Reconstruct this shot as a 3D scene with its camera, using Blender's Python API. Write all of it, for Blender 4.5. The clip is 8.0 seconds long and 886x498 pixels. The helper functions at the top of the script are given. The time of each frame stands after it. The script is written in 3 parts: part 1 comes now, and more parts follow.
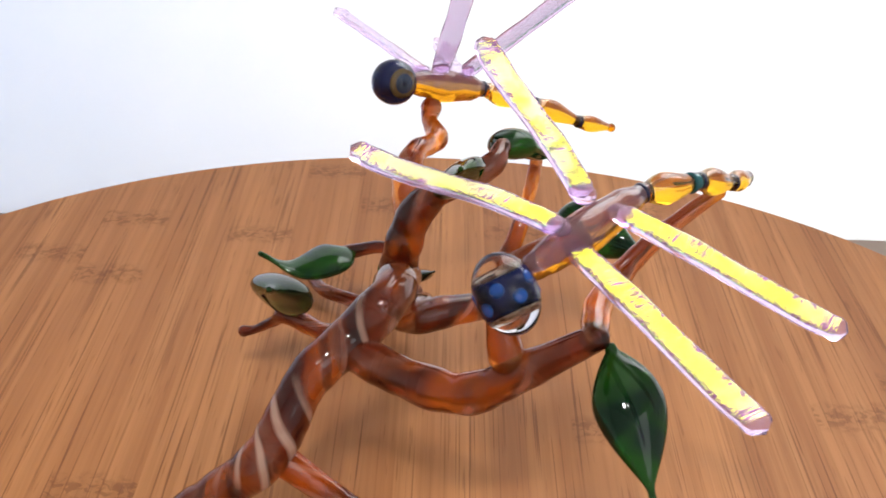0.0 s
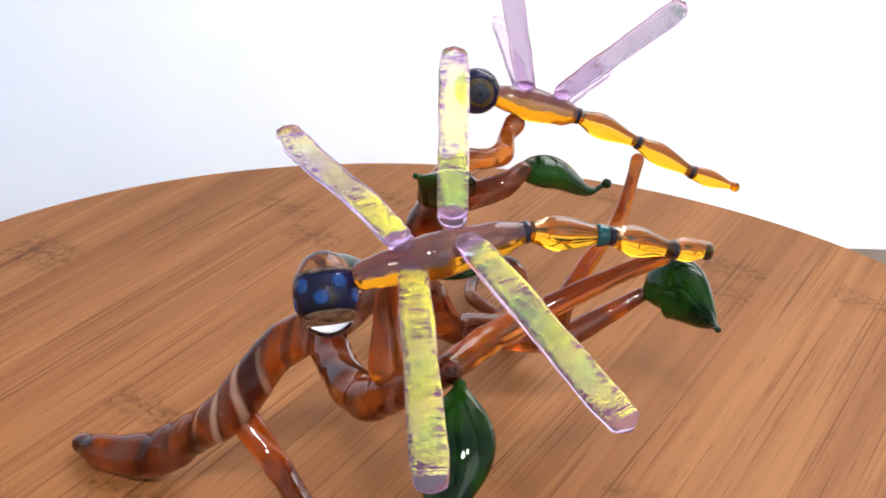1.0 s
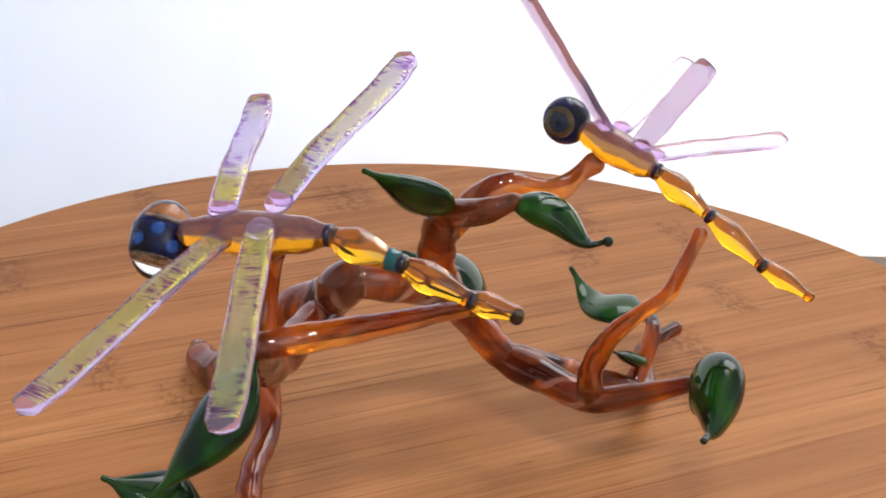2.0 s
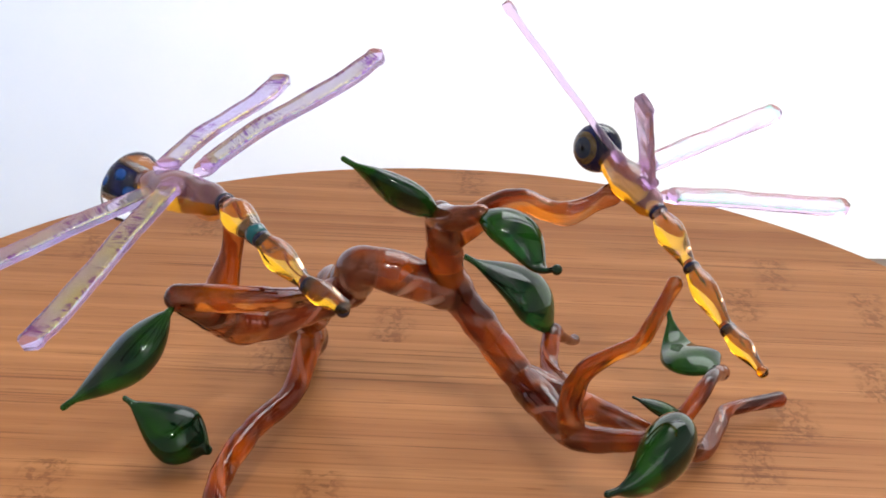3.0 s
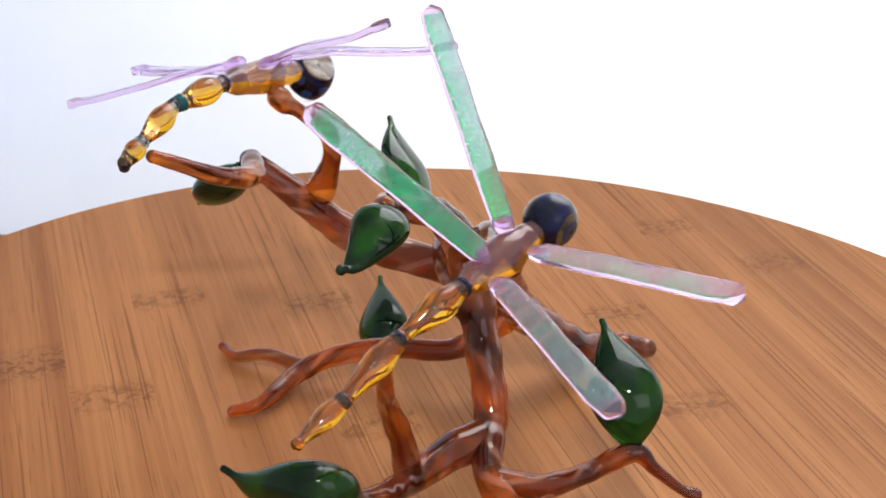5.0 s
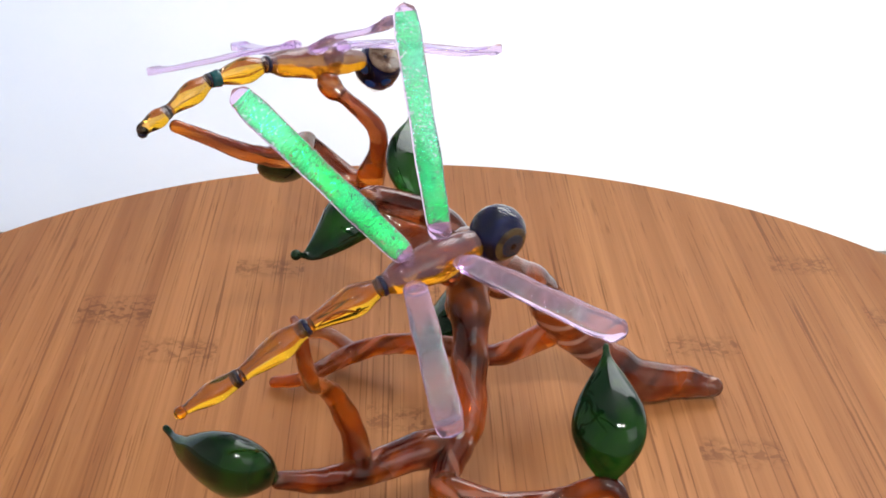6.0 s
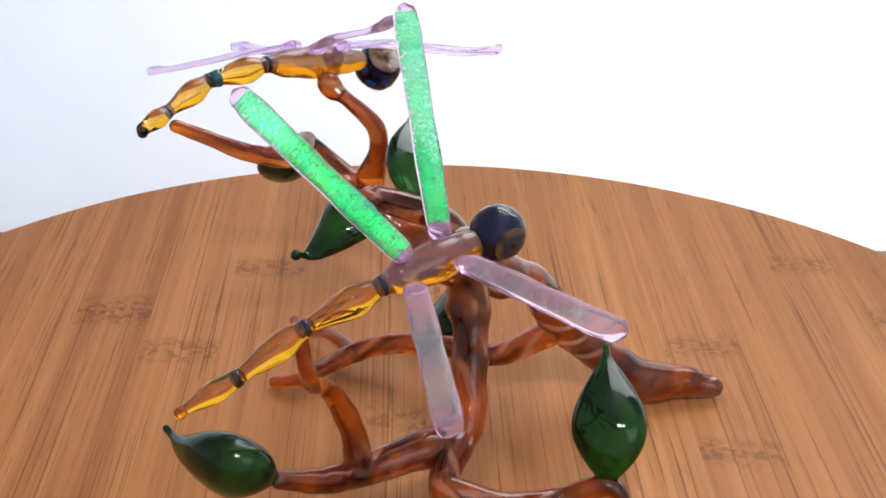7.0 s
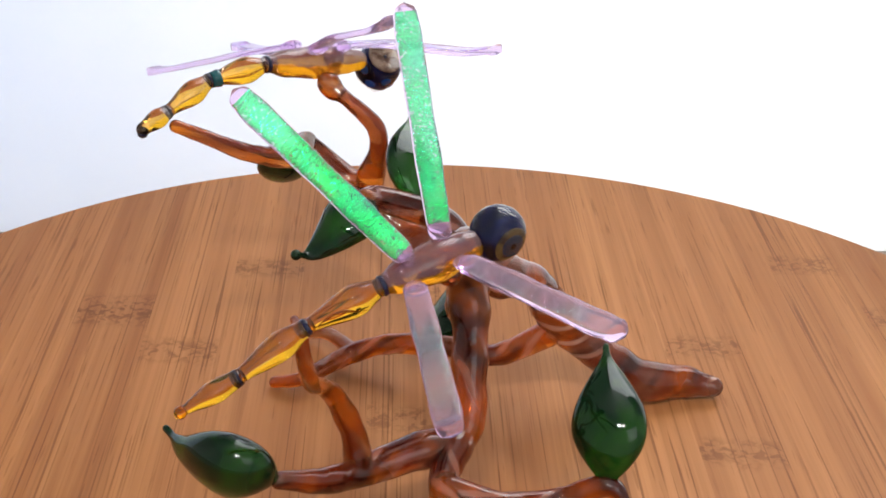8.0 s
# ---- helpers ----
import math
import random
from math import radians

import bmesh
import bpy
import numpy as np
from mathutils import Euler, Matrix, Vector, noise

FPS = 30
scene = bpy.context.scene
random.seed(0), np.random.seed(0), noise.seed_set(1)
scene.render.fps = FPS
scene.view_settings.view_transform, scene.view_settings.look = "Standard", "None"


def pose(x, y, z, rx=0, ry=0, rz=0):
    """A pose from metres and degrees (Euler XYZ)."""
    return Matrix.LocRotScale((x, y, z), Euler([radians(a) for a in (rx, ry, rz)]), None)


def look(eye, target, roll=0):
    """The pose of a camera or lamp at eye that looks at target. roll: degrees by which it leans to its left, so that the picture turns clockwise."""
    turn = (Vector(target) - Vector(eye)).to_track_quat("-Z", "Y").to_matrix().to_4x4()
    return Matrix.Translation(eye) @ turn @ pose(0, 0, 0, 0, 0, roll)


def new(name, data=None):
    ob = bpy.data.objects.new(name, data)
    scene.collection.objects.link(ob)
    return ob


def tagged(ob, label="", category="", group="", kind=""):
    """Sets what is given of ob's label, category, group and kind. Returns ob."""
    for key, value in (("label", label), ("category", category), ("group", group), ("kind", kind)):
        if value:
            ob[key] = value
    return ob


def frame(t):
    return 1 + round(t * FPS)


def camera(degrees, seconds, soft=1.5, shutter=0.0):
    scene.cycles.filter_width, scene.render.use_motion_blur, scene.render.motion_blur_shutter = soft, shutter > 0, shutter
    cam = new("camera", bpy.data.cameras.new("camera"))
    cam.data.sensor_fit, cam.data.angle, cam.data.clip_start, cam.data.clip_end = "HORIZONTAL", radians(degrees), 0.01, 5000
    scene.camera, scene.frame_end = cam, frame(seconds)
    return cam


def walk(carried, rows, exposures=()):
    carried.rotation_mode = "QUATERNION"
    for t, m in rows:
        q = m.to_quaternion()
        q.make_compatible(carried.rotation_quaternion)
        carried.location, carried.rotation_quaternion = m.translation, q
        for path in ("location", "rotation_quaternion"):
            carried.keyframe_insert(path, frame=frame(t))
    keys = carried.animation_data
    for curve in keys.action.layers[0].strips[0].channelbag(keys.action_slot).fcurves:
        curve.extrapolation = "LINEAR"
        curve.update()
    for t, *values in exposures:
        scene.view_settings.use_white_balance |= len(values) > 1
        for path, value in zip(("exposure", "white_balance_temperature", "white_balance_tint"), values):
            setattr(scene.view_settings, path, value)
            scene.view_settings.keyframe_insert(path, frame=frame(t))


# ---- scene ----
CAMERA_ROWS = [  # seconds, x, y, z, yaw, tilt below level, lean
    (0.0, 0.0017, -0.2566, 0.1938, -0.12, 27.76, 1.87),
    (0.5, 0.0008, -0.2567, 0.1915, -0.25, 27.16, 1.74),
    (1.0, 0.0004, -0.2529, 0.1914, -0.12, 27.26, 1.67),
    (1.5, 0.0009, -0.2518, 0.1935, 0.06, 27.48, 1.77),
    (2.0, 0.0012, -0.2494, 0.1920, 0.14, 27.24, 1.74),
    (2.2, 0.0015, -0.2508, 0.1941, 0.14, 27.41, 1.69),
    (2.7, 0.0013, -0.2530, 0.1932, -0.02, 27.05, 1.50),
    (3.3, 0.0010, -0.2549, 0.1918, -0.20, 26.63, 1.36),
    (4.0, 0.0009, -0.2561, 0.1904, -0.30, 26.28, 1.43),
    (4.5, 0.0003, -0.2550, 0.1907, -0.17, 26.55, 1.66),
    (5.1, 0.0006, -0.2530, 0.1919, -0.16, 26.95, 1.52),
    (5.8, 0.0010, -0.2512, 0.1931, -0.18, 27.32, 1.33),
    (8.0, 0.0010, -0.2512, 0.1931, -0.18, 27.32, 1.33),
]
cam = camera(37.4, 8.0, soft=1.7, shutter=0.2)
walk(cam, [(t, pose(x, y, z, 0, 0, yaw) @ pose(0, 0, 0, 90 - tilt) @ pose(0, 0, 0, 0, 0, lean))
           for t, x, y, z, yaw, tilt, lean in CAMERA_ROWS])

# the turntable's angle, clockwise from above
TURN = [(0.0, 0.0), (0.5, 16.47), (1.0, 29.42), (1.5, 45.3), (2.0, 65.8), (2.1, 70.2), (2.2, 73.7), (2.75, 86.0), (3.3, 96.4),
        (3.5, 100.58), (4.0, 117.19), (4.5, 140.61), (4.7, 148.6), (5.2, 168.0), (5.8, 177.92), (8.0, 177.92)]

# ---- light ----
scene.view_settings.exposure = 0.45
world = bpy.data.worlds.new("world")
scene.world = world
world.use_nodes = True
world.node_tree.nodes["Background"].inputs[0].default_value = (0.72, 0.86, 1.0, 1)
world.node_tree.nodes["Background"].inputs[1].default_value = 0.3


def lamp(name, kind, energy, colour, m, size=0.1, size_y=None):
    data = bpy.data.lights.new(name, kind)
    data.energy, data.color = energy, colour
    if kind == "AREA":
        data.size = size
        if size_y:
            data.shape, data.size_y = "RECTANGLE", size_y
    ob = new(name, data)
    ob.matrix_world = m
    return ob


lamp("room_lamp_light", "AREA", 10.8, (1.0, 0.97, 0.93), look((-0.12, -1.36, 1.75), (0, 0.05, 0)), 0.14)
lamp("room_lamp_light", "AREA", 5.2, (1.0, 0.97, 0.93), look((0.20, -1.36, 1.85), (0, 0.05, 0)), 0.12)
lamp("window_light", "AREA", 30.0, (0.95, 0.98, 1.0), look((0.55, 0.80, 1.18), (0.55, 0.0, 1.18)), 1.0, 2.28)
lamp("back_window_light", "AREA", 3.2, (0.93, 0.97, 1.0), look((0.85, -1.35, 1.05), (0.0, 0.0, 0.1)), 1.0, 0.9)
# added, unseen: two lamps behind the paper whiten it, bluer at the left
lamp("paper_back_light", "AREA", 1.2, (0.04, 0.33, 1.0), look((-0.32, 0.48, 0.12), (-0.32, 0.0, 0.12)), 0.5, 0.35)
lamp("paper_back_light", "AREA", 2.7, (1.0, 1.0, 1.0), look((0.25, 0.48, 0.12), (0.25, 0.0, 0.12)), 0.6, 0.35)


# ---- materials ----
def material(name):
    m = bpy.data.materials.new(name)
    m.use_nodes = True
    nt = m.node_tree
    return m, nt, nt.nodes["Principled BSDF"]


def node(nt, kind, **values):
    n = nt.nodes.new(kind)
    for key, value in values.items():
        if key in n.inputs:
            n.inputs[key].default_value = value
    return n


def ramp(nt, source, stops):
    n = nt.nodes.new("ShaderNodeValToRGB")
    while len(n.color_ramp.elements) < len(stops):
        n.color_ramp.elements.new(0.5)
    for e, (at, colour) in zip(n.color_ramp.elements, stops):
        e.position, e.color = at, (*colour, 1)
    nt.links.new(source, n.inputs[0])
    return n.outputs[0]


def mix(nt, factor, a, b, blend="MIX"):
    n = nt.nodes.new("ShaderNodeMix")
    n.data_type, n.blend_type = "RGBA", blend
    for source, slot in ((factor, 0), (a, 6), (b, 7)):
        if isinstance(source, (int, float)):
            n.inputs[slot].default_value = source
        elif isinstance(source, tuple):
            n.inputs[slot].default_value = (*source, 1)
        else:
            nt.links.new(source, n.inputs[slot])
    return n.outputs[2]


def stretched(nt, source, scale, turn=(0, 0, 0)):
    n = nt.nodes.new("ShaderNodeMapping")
    n.inputs["Scale"].default_value = scale
    n.inputs["Rotation"].default_value = turn
    nt.links.new(source, n.inputs[0])
    return n.outputs[0]


def noise_tex(nt, vector, scale, detail=3.0, rough=0.55, distortion=0.0):
    n = node(nt, "ShaderNodeTexNoise", Scale=scale, Detail=detail, Roughness=rough, Distortion=distortion)
    nt.links.new(vector, n.inputs["Vector"])
    return n.outputs["Fac"]


def math_node(nt, operation, a, b=0.0):
    n = nt.nodes.new("ShaderNodeMath")
    n.operation = operation
    for slot, source in ((0, a), (1, b)):
        if isinstance(source, (int, float)):
            n.inputs[slot].default_value = source
        else:
            nt.links.new(source, n.inputs[slot])
    return n.outputs[0]


def bump(nt, height, strength, distance, bsdf):
    n = node(nt, "ShaderNodeBump", Strength=strength, Distance=distance)
    nt.links.new(height, n.inputs["Height"])
    nt.links.new(n.outputs[0], bsdf.inputs["Normal"])


def bamboo():
    m, nt, b = material("bamboo")
    co = nt.nodes.new("ShaderNodeTexCoord").outputs["Object"]
    info = nt.nodes.new("ShaderNodeObjectInfo").outputs["Random"]
    shift = nt.nodes.new("ShaderNodeCombineXYZ")
    nt.links.new(math_node(nt, "MULTIPLY", info, 7.0), shift.inputs[2])
    nt.links.new(math_node(nt, "MULTIPLY", info, 3.0), shift.inputs[1])
    add = nt.nodes.new("ShaderNodeVectorMath")
    nt.links.new(co, add.inputs[0])
    nt.links.new(shift.outputs[0], add.inputs[1])
    p = add.outputs[0]
    broad = noise_tex(nt, stretched(nt, p, (130, 2.5, 1)), 1.0, 2, 0.5)
    fibre = noise_tex(nt, stretched(nt, p, (700, 9, 1)), 1.0, 3, 0.6)
    dash = noise_tex(nt, stretched(nt, p, (1500, 11, 1)), 1.0, 1, 0.4)
    short = noise_tex(nt, stretched(nt, p, (1300, 60, 1)), 1.0, 1, 0.4)
    crowd = noise_tex(nt, stretched(nt, p, (110, 12, 1)), 1.0, 2)
    tone = ramp(nt, broad, [(0.30, (0.285, 0.104, 0.034)), (0.50, (0.385, 0.155, 0.054)), (0.70, (0.495, 0.218, 0.080))])
    tone = mix(nt, ramp(nt, fibre, [(0.40, (0, 0, 0)), (0.72, (0.6, 0.6, 0.6))]), tone, (0.205, 0.074, 0.023))
    tone = mix(nt, 0.35, tone, mix(nt, info, (0.275, 0.102, 0.033), (0.50, 0.214, 0.076)))
    lines = math_node(nt, "MULTIPLY", ramp(nt, dash, [(0.60, (0, 0, 0)), (0.64, (1, 1, 1))]), ramp(nt, crowd, [(0.40, (0.12, 0.12, 0.12)), (0.58, (0.6, 0.6, 0.6))]))
    tone = mix(nt, lines, tone, (0.115, 0.036, 0.010))
    tone = mix(nt, ramp(nt, short, [(0.66, (0, 0, 0)), (0.74, (0.4, 0.4, 0.4))]), tone, (0.14, 0.045, 0.013))
    # nodes of the cane: one or two rough dark bands across each strip
    sep = nt.nodes.new("ShaderNodeSeparateXYZ")
    nt.links.new(co, sep.inputs[0])
    grit = noise_tex(nt, stretched(nt, p, (380, 420, 1)), 1.0, 2, 0.6, 0.8)
    wavy = noise_tex(nt, stretched(nt, p, (160, 60, 1)), 1.0, 2)
    for factor, offset in ((13.7, 0.0), (29.3, 0.37)):
        y0 = math_node(nt, "SUBTRACT", math_node(nt, "MULTIPLY", math_node(nt, "FRACT", math_node(nt, "ADD", math_node(nt, "MULTIPLY", info, factor), offset)), 0.36), 0.18)
        away = math_node(nt, "ABSOLUTE", math_node(nt, "SUBTRACT", math_node(nt, "ADD", sep.outputs["Y"], math_node(nt, "MULTIPLY", wavy, 0.006)), y0))
        band = ramp(nt, math_node(nt, "MULTIPLY", away, 100.0), [(0.25, (1, 1, 1)), (0.75, (0, 0, 0))])
        marks = math_node(nt, "MULTIPLY", band, ramp(nt, grit, [(0.46, (0.08, 0.08, 0.08)), (0.58, (0.55, 0.55, 0.55))]))
        tone = mix(nt, marks, tone, (0.13, 0.045, 0.014))
    nt.links.new(tone, b.inputs["Base Color"])
    b.inputs["Roughness"].default_value = 0.5
    b.inputs["Specular IOR Level"].default_value = 0.16
    bump(nt, fibre, 0.15, 0.0004, b)
    return m


def branch_glass(name, dark, middle, light, amber, pale, clear, pitch, streaks, stray):
    """Streaky glass whose colours wind round the rod."""
    m, nt, b = material(name)
    uv = nt.nodes.new("ShaderNodeSeparateXYZ")
    tex = nt.nodes.new("ShaderNodeTexCoord")
    nt.links.new(tex.outputs["UV"], uv.inputs[0])
    ob = tex.outputs["Object"]
    round_ = math_node(nt, "MULTIPLY", uv.outputs["X"], 2 * math.pi)
    wind = math_node(nt, "ADD", round_, math_node(nt, "MULTIPLY", uv.outputs["Y"], pitch))

    def wave(turns, scale, amount):
        warp = math_node(nt, "MULTIPLY", noise_tex(nt, ob, scale, 2, 0.5), amount * stray)
        s = math_node(nt, "SINE", math_node(nt, "ADD", math_node(nt, "MULTIPLY", wind, float(turns)), warp))
        return math_node(nt, "ADD", math_node(nt, "MULTIPLY", s, 0.5), 0.5)
    broad, veins, fine = wave(1, 45.0, 8.0), wave(2, 50.0, 11.0), wave(3, 42.0, 16.0)
    tone = ramp(nt, broad, [(0.05, dark), (0.35, middle), (0.60, middle), (0.95, light)])
    glow = noise_tex(nt, ob, 62.0, 2)
    tone = mix(nt, ramp(nt, glow, [(0.50, (0, 0, 0)), (0.62, (0.85, 0.85, 0.85))]), tone, amber)
    tone = mix(nt, math_node(nt, "MULTIPLY", ramp(nt, veins, [(0.80, (0, 0, 0)), (0.97, (0.75, 0.75, 0.75))]), ramp(nt, noise_tex(nt, ob, 80.0, 2), [(0.42, (0, 0, 0)), (0.55, (1, 1, 1))])), tone, dark)
    patchy = ramp(nt, noise_tex(nt, ob, 48.0, 2), [(0.44, (0, 0, 0)), (0.60, (1, 1, 1))])
    streak = math_node(nt, "MULTIPLY", ramp(nt, fine, [(0.66, (0, 0, 0)), (0.96, (streaks, streaks, streaks))]), patchy)
    tone = mix(nt, streak, tone, pale)
    nt.links.new(tone, b.inputs["Base Color"])
    b.inputs["Roughness"].default_value = 0.05
    b.inputs["IOR"].default_value = 1.5
    nt.links.new(math_node(nt, "SUBTRACT", clear, math_node(nt, "MULTIPLY", streak, clear * 0.7)), b.inputs["Transmission Weight"])
    return m


def body_glass(name, back, belly, back_clear, belly_clear, line):
    """A duller, mottled back colour on the upper side over an amber belly."""
    m, nt, b = material(name)
    uv = nt.nodes.new("ShaderNodeSeparateXYZ")
    tex = nt.nodes.new("ShaderNodeTexCoord")
    nt.links.new(tex.outputs["UV"], uv.inputs[0])
    ob = tex.outputs["Object"]
    rise = math_node(nt, "SINE", math_node(nt, "MULTIPLY", uv.outputs["X"], 2 * math.pi))
    rise = math_node(nt, "ADD", rise, math_node(nt, "MULTIPLY", math_node(nt, "SUBTRACT", noise_tex(nt, ob, 130.0, 2), 0.5), 1.0))
    upper = ramp(nt, math_node(nt, "ADD", math_node(nt, "MULTIPLY", rise, 0.5), 0.5), [(line - 0.03, (0, 0, 0)), (line + 0.03, (1, 1, 1))])
    mottle = noise_tex(nt, ob, 210.0, 2, 0.5, 0.8)
    top = mix(nt, ramp(nt, mottle, [(0.40, (0, 0, 0)), (0.65, (1, 1, 1))]), back, tuple(c * k for c, k in zip(back, (0.72, 0.66, 0.9))))
    nt.links.new(mix(nt, upper, belly, top), b.inputs["Base Color"])
    nt.links.new(math_node(nt, "ADD", math_node(nt, "MULTIPLY", upper, back_clear - belly_clear), belly_clear), b.inputs["Transmission Weight"])
    b.inputs["Roughness"].default_value = 0.03
    b.inputs["IOR"].default_value = 1.48
    return m


def tinted_glass(name, colour, rough=0.02, transmission=1.0, other=None, scale=120.0):
    m, nt, b = material(name)
    b.inputs["Base Color"].default_value = (*colour, 1)
    if other:
        ob = nt.nodes.new("ShaderNodeTexCoord").outputs["Object"]
        f = ramp(nt, noise_tex(nt, ob, scale, 2, 0.5, 0.6), [(0.42, (0, 0, 0)), (0.62, (1, 1, 1))])
        nt.links.new(mix(nt, f, colour, other), b.inputs["Base Color"])
    b.inputs["Roughness"].default_value = rough
    b.inputs["IOR"].default_value = 1.5
    b.inputs["Transmission Weight"].default_value = transmission
    return m


def dichroic(name, stops, amount, through_colour, cracks, drift):
    """A mirror film whose gloss changes colour with the angle, over tinted glass."""
    m, nt, b = material(name)
    b.inputs["Base Color"].default_value = (*through_colour, 1)
    b.inputs["Roughness"].default_value = 0.05
    b.inputs["Transmission Weight"].default_value = 0.88
    b.inputs["IOR"].default_value = 1.14
    uv = nt.nodes.new("ShaderNodeTexCoord").outputs["UV"]
    ob = nt.nodes.new("ShaderNodeTexCoord").outputs["Object"]
    crack = noise_tex(nt, stretched(nt, uv, (14.0, 95.0, 1)), 1.0, 3, 0.65, 0.6)
    speck = noise_tex(nt, ob, 1600.0, 2, 0.6)
    patch = noise_tex(nt, ob, 140.0, 2, 0.5)
    along = nt.nodes.new("ShaderNodeSeparateXYZ")
    nt.links.new(uv, along.inputs[0])
    facing = nt.nodes.new("ShaderNodeLayerWeight")
    facing.inputs[0].default_value = 0.5
    gloss = nt.nodes.new("ShaderNodeBsdfGlossy")
    gloss.inputs["Roughness"].default_value = 0.12
    shifted = math_node(nt, "ADD", facing.outputs["Facing"], math_node(nt, "ADD", math_node(nt, "MULTIPLY", math_node(nt, "SUBTRACT", patch, 0.5), 0.26), math_node(nt, "MULTIPLY", along.outputs["Y"], drift)))
    film = ramp(nt, shifted, stops)
    if cracks:
        # broad patches mix pale green into the film, and its fine cracks let violet through
        pale = noise_tex(nt, stretched(nt, uv, (2.2, 3.4, 1)), 1.0, 2, 0.5, 0.8)
        film = mix(nt, ramp(nt, pale, [(0.50, (0, 0, 0)), (0.64, (0.3, 0.3, 0.3))]), film, (0.55, 0.75, 0.45))
        fine = noise_tex(nt, stretched(nt, uv, (5.0, 62.0, 1)), 1.0, 2, 0.6, 1.4)
        grow = noise_tex(nt, stretched(nt, uv, (9.0, 5.0, 1)), 1.0, 2, 0.5)
        lines = math_node(nt, "MULTIPLY", ramp(nt, fine, [(0.50, (0, 0, 0)), (0.53, (1, 1, 1))]), ramp(nt, math_node(nt, "ADD", grow, math_node(nt, "MULTIPLY", math_node(nt, "ABSOLUTE", math_node(nt, "SUBTRACT", along.outputs["X"], 0.25)), 0.55)), [(0.47, (0, 0, 0)), (0.57, (0.95, 0.95, 0.95))]))
        film = mix(nt, math_node(nt, "MULTIPLY", lines, 0.85), film, (0.22, 0.02, 0.34))
        nt.links.new(mix(nt, lines, through_colour, (0.20, 0.015, 0.42)), b.inputs["Base Color"])
    nt.links.new(film, gloss.inputs["Color"])
    relief = node(nt, "ShaderNodeBump", Strength=0.7, Distance=0.0004)
    nt.links.new(math_node(nt, "ADD", crack, math_node(nt, "MULTIPLY", speck, 0.35)), relief.inputs["Height"])
    nt.links.new(relief.outputs[0], gloss.inputs["Normal"])
    split = nt.nodes.new("ShaderNodeSeparateXYZ")
    nt.links.new(uv, split.inputs[0])
    edge = math_node(nt, "MULTIPLY", math_node(nt, "ABSOLUTE", math_node(nt, "SUBTRACT", split.outputs["X"], 0.25)), 0.5)
    worn = math_node(nt, "SUBTRACT", crack if cracks else speck, edge)
    cover = ramp(nt, worn, [(0.27, (0.3, 0.3, 0.3)), (0.36, (1, 1, 1))] if cracks else [(0.30, (0.1, 0.1, 0.1)), (0.40, (1, 1, 1))])
    strength = math_node(nt, "MULTIPLY", cover, ramp(nt, facing.outputs["Facing"], [(at, (k, k, k)) for at, k in zip((0.08, 0.26, 0.42, 0.60, 1.0), amount)]))
    join = nt.nodes.new("ShaderNodeMixShader")
    nt.links.new(strength, join.inputs[0])
    nt.links.new(b.outputs[0], join.inputs[1])
    nt.links.new(gloss.outputs[0], join.inputs[2])
    nt.links.new(join.outputs[0], nt.nodes["Material Output"].inputs["Surface"])
    return m


def painted(name, colour, rough=0.6, vary=0.06, scale=30.0):
    m, nt, b = material(name)
    ob = nt.nodes.new("ShaderNodeTexCoord").outputs["Object"]
    nt.links.new(mix(nt, noise_tex(nt, ob, scale, 4), tuple(c * (1 - vary) for c in colour), tuple(min(1, c * (1 + vary)) for c in colour)), b.inputs["Base Color"])
    b.inputs["Roughness"].default_value = rough
    return m


def paper():
    m, nt, b = material("white_paper")
    ob = nt.nodes.new("ShaderNodeTexCoord").outputs["Object"]
    tone = mix(nt, noise_tex(nt, ob, 40.0, 4), (0.86, 0.87, 0.88), (0.90, 0.90, 0.90))
    nt.links.new(tone, b.inputs["Base Color"])
    b.inputs["Roughness"].default_value = 0.85
    sheer = nt.nodes.new("ShaderNodeBsdfTranslucent")
    nt.links.new(tone, sheer.inputs["Color"])
    join = nt.nodes.new("ShaderNodeMixShader")
    join.inputs[0].default_value = 0.5
    nt.links.new(b.outputs[0], join.inputs[1])
    nt.links.new(sheer.outputs[0], join.inputs[2])
    nt.links.new(join.outputs[0], nt.nodes["Material Output"].inputs["Surface"])
    return m


BAMBOO = bamboo()
BRANCH = branch_glass("branch_glass", (0.060, 0.007, 0.004), (0.24, 0.030, 0.006), (0.32, 0.075, 0.026), (0.74, 0.15, 0.007), (0.52, 0.27, 0.20), 0.70, 4.0, 0.5, 0.7)
TRUNK = branch_glass("trunk_glass", (0.050, 0.008, 0.006), (0.20, 0.032, 0.011), (0.28, 0.09, 0.05), (0.52, 0.10, 0.008), (0.62, 0.42, 0.33), 0.55, 7.5, 0.75, 0.45)
TWIG = branch_glass("twig_glass", (0.20, 0.030, 0.007), (0.48, 0.095, 0.011), (0.54, 0.18, 0.05), (0.84, 0.25, 0.015), (0.56, 0.34, 0.21), 0.86, 3.0, 0.4, 0.6)
LEAF = tinted_glass("leaf_glass", (0.002, 0.024, 0.008), 0.03, 0.55, (0.016, 0.10, 0.008), 110)
AMBER = tinted_glass("amber_glass", (0.96, 0.56, 0.05), 0.02, 1.0, (0.90, 0.42, 0.02), 150)
BEAD = body_glass("bead_glass", (0.86, 0.52, 0.26), (0.97, 0.50, 0.02), 0.96, 1.0, 0.70)
THORAX = body_glass("thorax_glass", (0.31, 0.17, 0.18), (0.95, 0.40, 0.012), 0.62, 0.85, 0.58)
